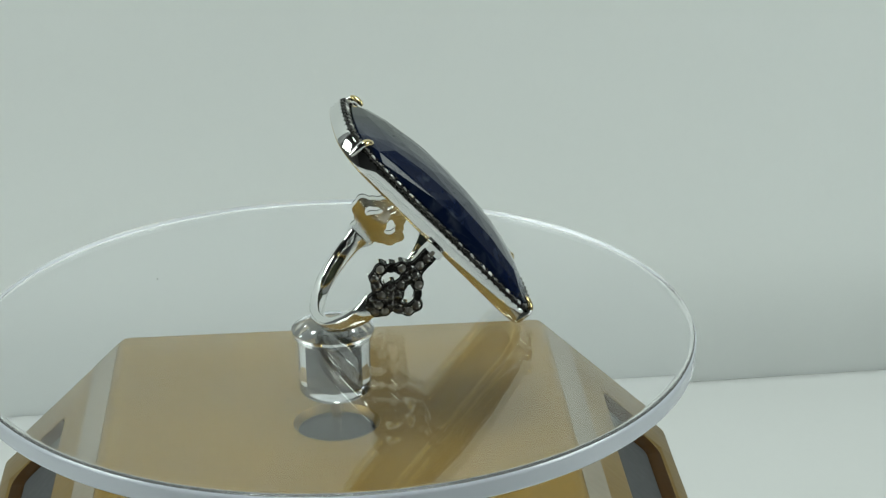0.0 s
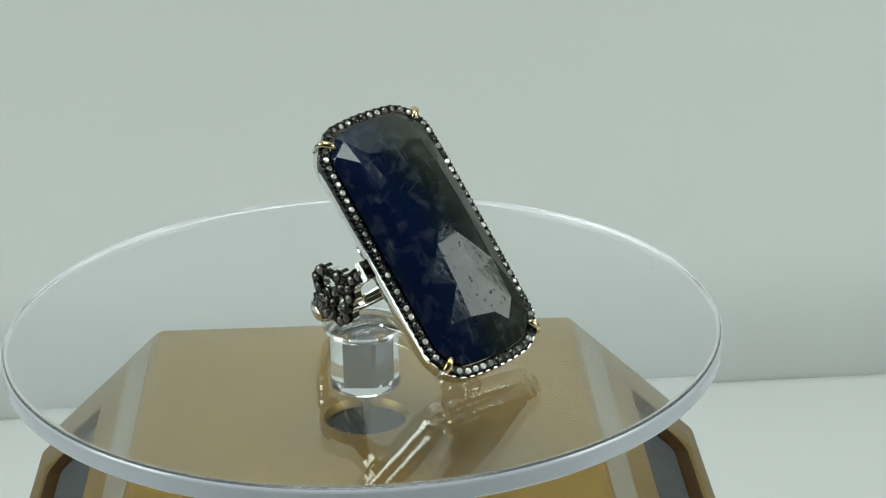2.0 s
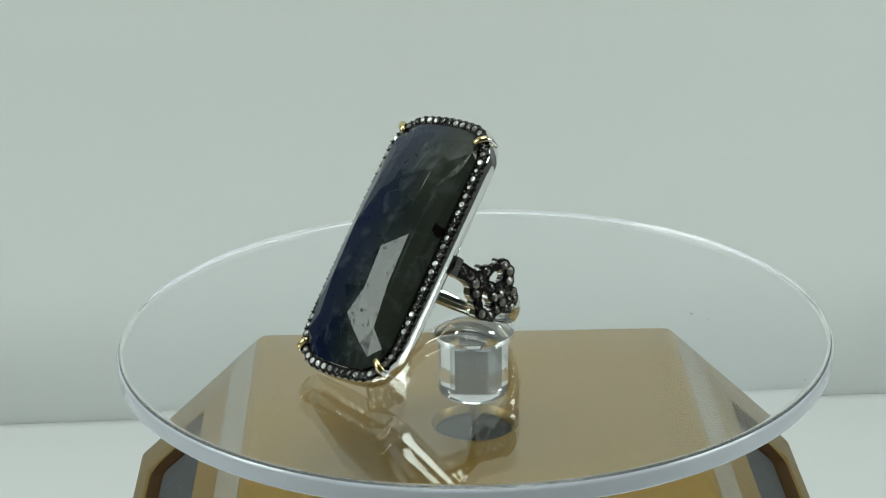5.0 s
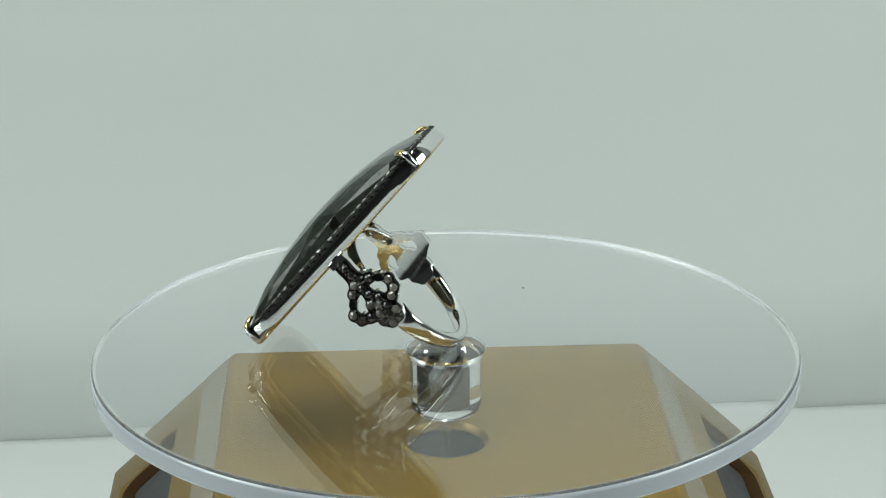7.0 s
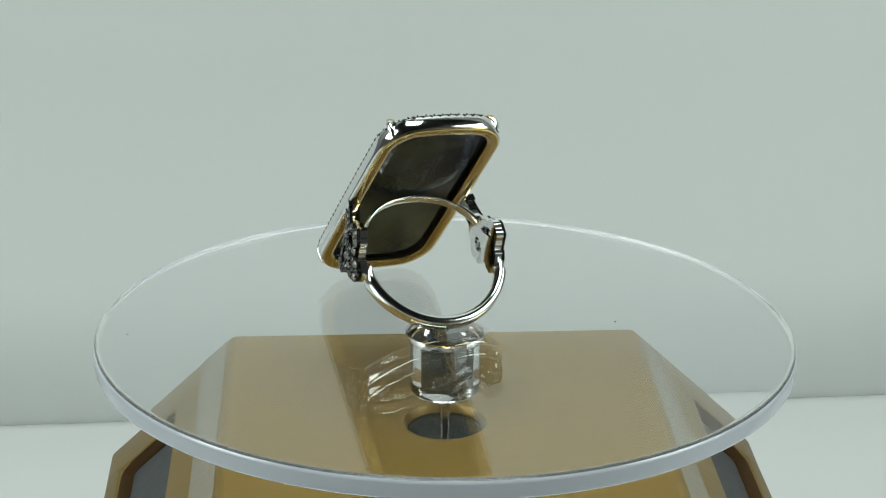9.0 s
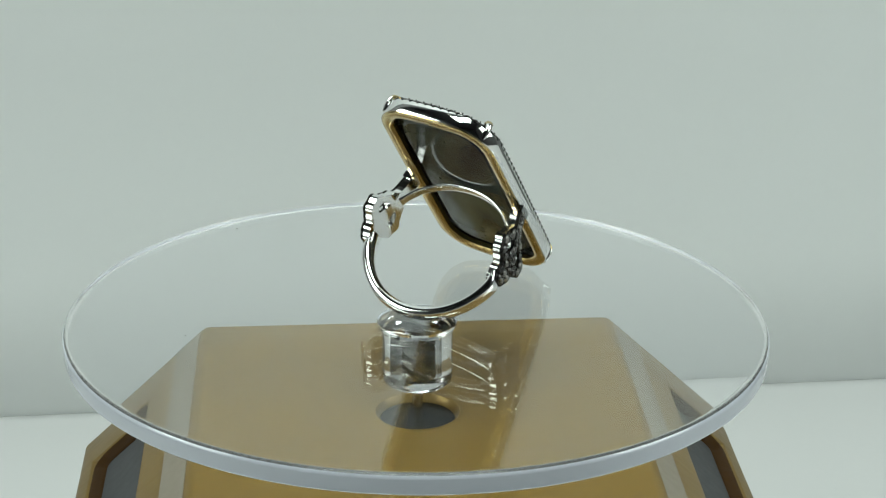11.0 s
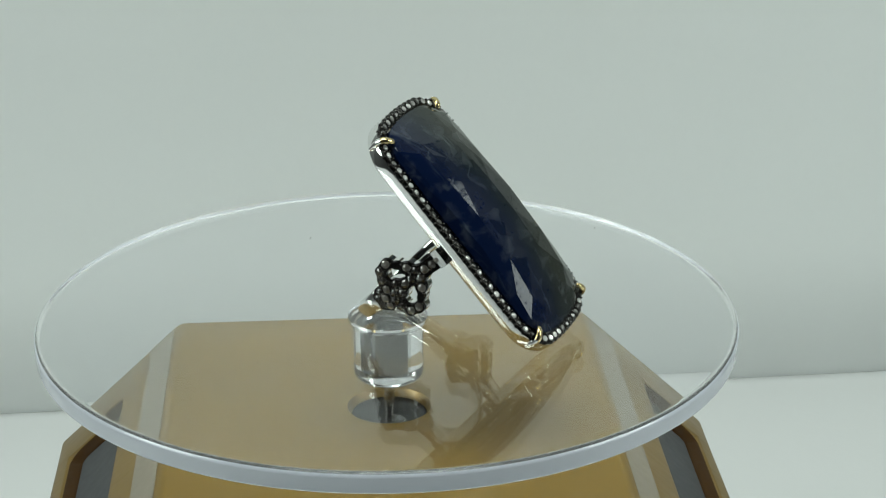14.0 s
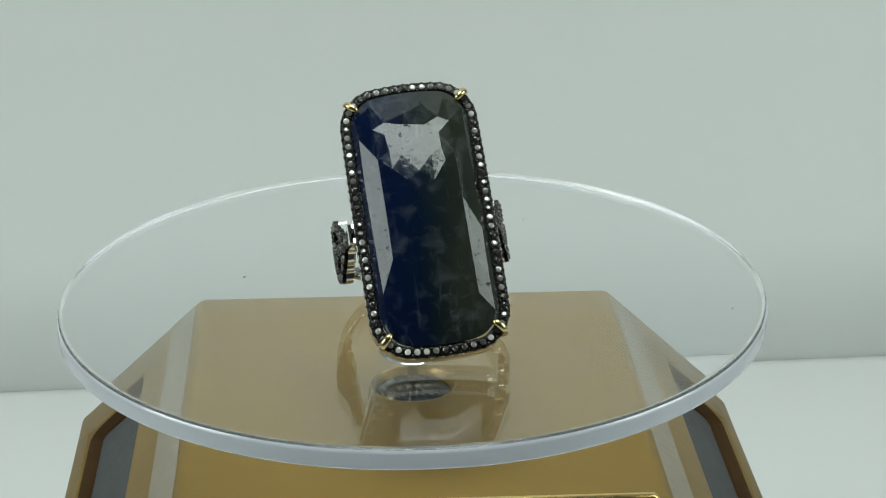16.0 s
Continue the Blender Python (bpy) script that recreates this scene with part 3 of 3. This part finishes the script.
def sapphire_ring():
    ring = thing("sapphire_ring", "two-tone gold ring with a long blue-grey sapphire and diamond halo", "ring")
    # ---- bezel: polished outer wall, blackened halo on top, yellow gold frame behind
    bezel = tagged(new("bezel"), "polished bezel with a blackened diamond halo")
    bezel.parent = ring
    bezel.matrix_basis = BEZEL
    o = outline(HW, HL, 4.6 * MM, 9, 0.02, 0.062)

    def scaled(pts, d):
        """Move an outline in by d."""
        n, out = len(pts), []
        for i, p in enumerate(pts):
            t = (pts[(i + 1) % n] - pts[i - 1]).normalized()
            out.append(p - Vector((t.y, -t.x)) * d)
        return out

    def band(rows):
        """Walls between outlines: rows of (inset, height), closed into a tube."""
        b = bmesh.new()
        loft(b, [[(p.x, p.y, z) for p in scaled(o, d)] for d, z in rows], closed=True)
        return b

    part("outer_wall", band([(0.10 * MM, -0.28 * MM), (0.05 * MM, -0.40 * MM), (0.03 * MM, -2.15 * MM), (0.14 * MM, -2.32 * MM), (0.9 * MM, -2.3 * MM), (0.75 * MM, -0.3 * MM)]), SILVER, bezel, "mirror-polished white gold wall", 35)
    part("halo", band([(0.25 * MM, -0.45 * MM), (0.22 * MM, -0.2 * MM), (0.30 * MM, -0.04 * MM), (0.5 * MM, 0.05 * MM), (1.2 * MM, 0.10 * MM), (1.55 * MM, 0.02 * MM), (1.65 * MM, -0.8 * MM), (0.8 * MM, -0.8 * MM)]), BLACKENED, bezel, "blackened halo setting", 40)
    part("back_frame", band([(0.22 * MM, -2.25 * MM), (0.25 * MM, -2.42 * MM), (0.5 * MM, -2.58 * MM), (1.6 * MM, -2.55 * MM), (1.95 * MM, -2.2 * MM), (1.8 * MM, -1.4 * MM), (0.9 * MM, -1.8 * MM)]), GOLD, bezel, "yellow gold frame behind the stone", 50)
    # halo stones, evenly round the outline
    mid = scaled(o, 0.85 * MM)
    mid.append(mid[0])
    lens = [0]
    for a, b in zip(mid, mid[1:]):
        lens.append(lens[-1] + (b - a).length)
    count, me = 80, brilliant(0.43 * MM, HALO_DIAMOND)
    bead_bm, cup_bm = bmesh.new(), bmesh.new()
    k = 0
    rnd = random.Random(2)
    for i in range(count):
        s = lens[-1] * i / count
        while lens[k + 1] < s:
            k += 1
        p = mid[k].lerp(mid[k + 1], (s - lens[k]) / (lens[k + 1] - lens[k]))
        mesh_child("diamond", me, bezel, pose(p.x, p.y, 0.11 * MM, rnd.uniform(-16, 16), rnd.uniform(-16, 16), rnd.uniform(0, 45)))
        # a round blackened cup under each stone scallops the outer edge
        t = (mid[k + 1] - mid[k]).normalized()
        e_ = p + Vector((t.y, -t.x)) * 0.36 * MM
        vs = bmesh.ops.create_icosphere(cup_bm, subdivisions=2, radius=0.50 * MM)["verts"]
        bmesh.ops.scale(cup_bm, vec=(1, 1, 0.9), verts=vs)
        bmesh.ops.translate(cup_bm, vec=(e_.x, e_.y, -0.34 * MM), verts=vs)
        s2 = lens[-1] * (i + 0.5) / count
        j = k
        while lens[j + 1] < s2:
            j += 1
        q = mid[j].lerp(mid[j + 1], (s2 - lens[j]) / (lens[j + 1] - lens[j]))
        t = (mid[j + 1] - mid[j]).normalized()
        for side in (-1, 1):
            c = q + Vector((t.y, -t.x)) * side * 0.44 * MM
            vs = bmesh.ops.create_icosphere(bead_bm, subdivisions=1, radius=0.15 * MM)["verts"]
            bmesh.ops.translate(bead_bm, vec=(c.x, c.y, 0.16 * MM), verts=vs)
    tagged(part("setting_cup", cup_bm, BLACKENED, bezel, "blackened round cups along the halo's edge", 60), kind="stuff")
    tagged(part("setting_bead", bead_bm, BEAD, bezel, "blackened beads between the halo stones", 60), kind="stuff")
    # ---- stone
    st = part("stone", stone_mesh(), SAPPHIRE, ring, "long pillow-shaped rose-cut sapphire, blue turning grey-olive")
    st.matrix_basis = BEZEL
    # ---- claws at the four corners: white gold stems with yellow gold tips
    for sx, sy in itertools.product((-1, 1), (-1, 1)):
        a = Vector((sx * (HW - 1.25 * MM), sy * (HL - 1.25 * MM), 0))
        d = Vector((-sx * 0.72, -sy * 0.69, 0)).normalized()

        def tube(stations):
            b, secs = bmesh.new(), []
            pts = [a + d * x * MM + Vector((0, 0, z * MM)) for x, z, _ in stations]
            for i, p in enumerate(pts):
                t = (pts[min(i + 1, len(pts) - 1)] - pts[max(i - 1, 0)]).normalized()
                u = Vector((-d.y, d.x, 0))
                v = t.cross(u).normalized()
                secs.append([p + stations[i][2] * MM * (math.cos(q) * u * 1.3 + math.sin(q) * v) for q in (2 * math.pi * z / 12 for z in range(12))])
            loft(b, secs)
            return b

        claw = part("claw", tube([(-0.05, -1.9, 0.26), (-0.15, -1.0, 0.36), (-0.2, -0.1, 0.38), (0.0, 0.36, 0.38)]), SILVER, ring, "white gold claw stem", 60)
        claw.matrix_basis = BEZEL
        part("tip", tube([(0.0, 0.34, 0.39), (0.2, 0.62, 0.40), (0.75, 0.88, 0.38), (1.4, 0.98, 0.34), (1.8, 0.92, 0.22), (1.95, 0.82, 0.06)]), GOLD, claw, "yellow gold claw tip", 60)
    # ---- shank
    hub = Vector((0.51, -6.0, 8.83)) * MM
    D_AXIS = (N_AXIS * math.sin(radians(87.9)) - L_AXIS * math.cos(radians(87.9))).normalized()
    A_AXIS = W_AXIS.cross(D_AXIS).normalized()
    hoop = Matrix.Translation(hub) @ Matrix((W_AXIS, D_AXIS, A_AXIS)).transposed().to_4x4()

    def hoop_band(a0, a1, steps, width, thick, ri):
        b, secs = bmesh.new(), []
        for k in range(steps + 1):
            f = k / steps
            a = radians(a0 + (a1 - a0) * f)
            rad = Vector((math.cos(a), math.sin(a), 0))
            w, th = width(f), thick(f)
            r0 = ri(a)
            sec = []
            for q in range(12):
                c = 2 * math.pi * q / 12
                x, z = math.cos(c), math.sin(c)
                x = math.copysign(abs(x) ** 0.7, x)
                z = math.copysign(abs(z) ** 0.7, z)
                sec.append(rad * (r0 + th * 0.5 + th * 0.5 * x) + Vector((0, 0, w * 0.5 * z)))
            secs.append(sec)
        loft(b, secs)
        return b

    sh = part("shank", hoop_band(187.5, 352.5, 60, lambda f: (2.2 + 0.9 * abs(2 * f - 1) ** 2) * MM, lambda f: (1.75 - 0.15 * abs(2 * f - 1) - 1.1 * max(0, abs(2 * f - 1) - 0.86) / 0.14) * MM, lambda a: 10.0 * MM), SILVER, ring, "polished white gold shank", 50)
    sh.matrix_basis = hoop
    ar = part("gallery_arch", hoop_band(27, 153, 40, lambda f: 1.7 * MM, lambda f: 0.6 * MM, lambda a: (10.0 - 0.82 * math.sin(a) ** 4) * MM), SILVER, ring, "white gold arch under the bezel", 50)
    ar.matrix_basis = hoop
    # ---- flower shoulders: blackened pave outside, yellow gold inside
    half = [(0.6, 4.25, 0.80), (-0.85, 3.85, 0.80), (-1.6, 2.5, 0.80), (1.85, 3.15, 0.50), (2.9, 1.95, 0.80), (3.75, 0.62, 0.80),
            (-0.25, 0.85, 0.80), (-2.15, 0.95, 0.80), (-3.45, 1.35, 0.78), (-4.6, 0.7, 0.75)]
    half = [(x * (0.87 if x < 4 else 1), y * 0.87, r * 0.9) for x, y, r in half]
    spots = [(x, y * k, r) for x, y, r in half for k in (-1, 1)] + [(-1.0, 0.0, 0.72), (1.0, 0.0, 0.72), (2.2, 0.0, 0.66), (-2.9, 0.0, 0.72), (4.5, 0.0, 0.92), (5.7, 0.0, 0.95), (6.8, 0.0, 0.95)]
    pave = brilliant(0.70 * MM, PAVE_DIAMOND, ((0.66, 0.30), (0.22, 0.50)))
    for s in (-1, 1):
        c = Vector((1.2, -7.65, 9.8)) * MM + W_AXIS * s * 11.4 * MM
        # frame: x along n (towards the bezel), y along l, z outwards
        face = Matrix.Translation(c) @ Matrix((N_AXIS, s * -L_AXIS, W_AXIS * s)).transposed().to_4x4()
        flower = tagged(new("flower_shoulder"), "openwork blackened flower set with grey diamonds")
        flower.parent = ring
        flower.matrix_basis = face
        def curve(x):
            if x > 1.0:  # the arm leans straight in to the bezel
                return -0.234 - 0.258 * (x - 1.0)
            return math.sqrt(max(1.0, 125.4 - (1.9 + x) ** 2)) - 11.05

        def field(x, y):
            # the lobes run into one another with soft hollows between them
            return -math.log(sum(math.exp(-4.5 * (math.hypot(x - a, y - b) - r - 0.12)) for a, b, r in spots)) / 4.5

        def plate(z0, z1, shrink):
            """A thin openwork plate over the spots, bent round the finger; its edge follows the lobes."""
            step, b, cells = 0.16, bmesh.new(), set()
            for i in range(-36, 54):
                for j in range(-30, 30):
                    if field((i + 0.5) * step, (j + 0.5) * step) < -shrink:
                        cells.add((i, j))
            pts = {}

            def vert(i, j, k):
                if (i, j, k) not in pts:
                    x, y = i * step, j * step
                    if not {(i, j), (i - 1, j), (i, j - 1), (i - 1, j - 1)} <= cells:
                        for _ in range(3):  # slide edge points on to the outline
                            f = field(x, y) + shrink
                            gx, gy = (field(x + 0.02, y) - field(x - 0.02, y)) / 0.04, (field(x, y + 0.02) - field(x, y - 0.02)) / 0.04
                            q = max(gx * gx + gy * gy, 0.25)
                            x, y = x - 0.8 * f * gx / q, y - 0.8 * f * gy / q
                    pts[i, j, k] = b.verts.new((x * MM, y * MM, (curve(x) + (z1 if k else z0)) * MM))
                return pts[i, j, k]

            for i, j in cells:
                ring_ = [(i, j), (i + 1, j), (i + 1, j + 1), (i, j + 1)]
                for k in (0, 1):
                    b.faces.new([vert(*p, k) for p in (ring_ if k else ring_[::-1])])
                for (p, q), near in zip(zip(ring_, ring_[1:] + ring_[:1]), ((i, j - 1), (i + 1, j), (i, j + 1), (i - 1, j))):
                    if near not in cells:
                        b.faces.new((vert(*p, 0), vert(*q, 0), vert(*q, 1), vert(*p, 1)))
            return b

        top, under = plate(-0.30, 0.22, 0.05), plate(-1.35, -0.28, -0.03)
        for x, y, r in spots:
            if r > 0.6:
                lean = math.degrees(math.atan((curve(x - 0.1) - curve(x + 0.1)) / 0.2))
                mesh_child("diamond", pave, flower, pose(x * MM, y * MM, (curve(x) + 0.12) * MM, rnd.uniform(-11, 11), lean + rnd.uniform(-11, 11), rnd.uniform(0, 45)))
        beads = bmesh.new()
        for (x0, y0, r0), (x1, y1, r1) in itertools.combinations(spots, 2):
            gap = math.hypot(x1 - x0, y1 - y0)
            if 0.3 < gap < 1.75:
                for k in (-1, 1):
                    bx, by = (x0 + x1) / 2 - k * 0.36 * (y1 - y0) / gap, (y0 + y1) / 2 + k * 0.36 * (x1 - x0) / gap
                    vs = bmesh.ops.create_icosphere(beads, subdivisions=1, radius=0.15 * MM)["verts"]
                    bmesh.ops.translate(beads, vec=(bx * MM, by * MM, (curve(bx) + 0.36) * MM), verts=vs)
        tagged(part("setting_bead", beads, BEAD, flower, "blackened beads between the stones", 60), kind="stuff")
        part("pave_face", top, BLACKENED, flower, "blackened openwork face", 50)
        part("flower_back", under, SILVER, flower, "plain polished white gold back", 50)
        # bright collar where the arm meets the bezel
        bm = bmesh.new()
        box(bm, (-0.5 * MM, -1.3 * MM, -0.9 * MM), (0.5 * MM, 1.3 * MM, 0.4 * MM))
        bevel(bm, 0.36 * MM, 4)
        col = part("collar", bm, SILVER, flower, "bright collar at the bezel", 40)
        col.matrix_basis = Matrix.Translation((7.05 * MM, 0, (curve(7.05) + 0.04) * MM)) @ Matrix.Rotation(radians(8), 4, "Y")
    return ring


ring = sapphire_ring()


# ---------------------------------------------------------------- what turns
def motions():
    times = [k * 0.5 for k in range(33)]
    for ob in (disc, ring):
        walk(ob, [(t, Matrix.Rotation(-2 * math.pi * (t - FACING) / PERIOD, 4, "Z")) for t in times])


motions()
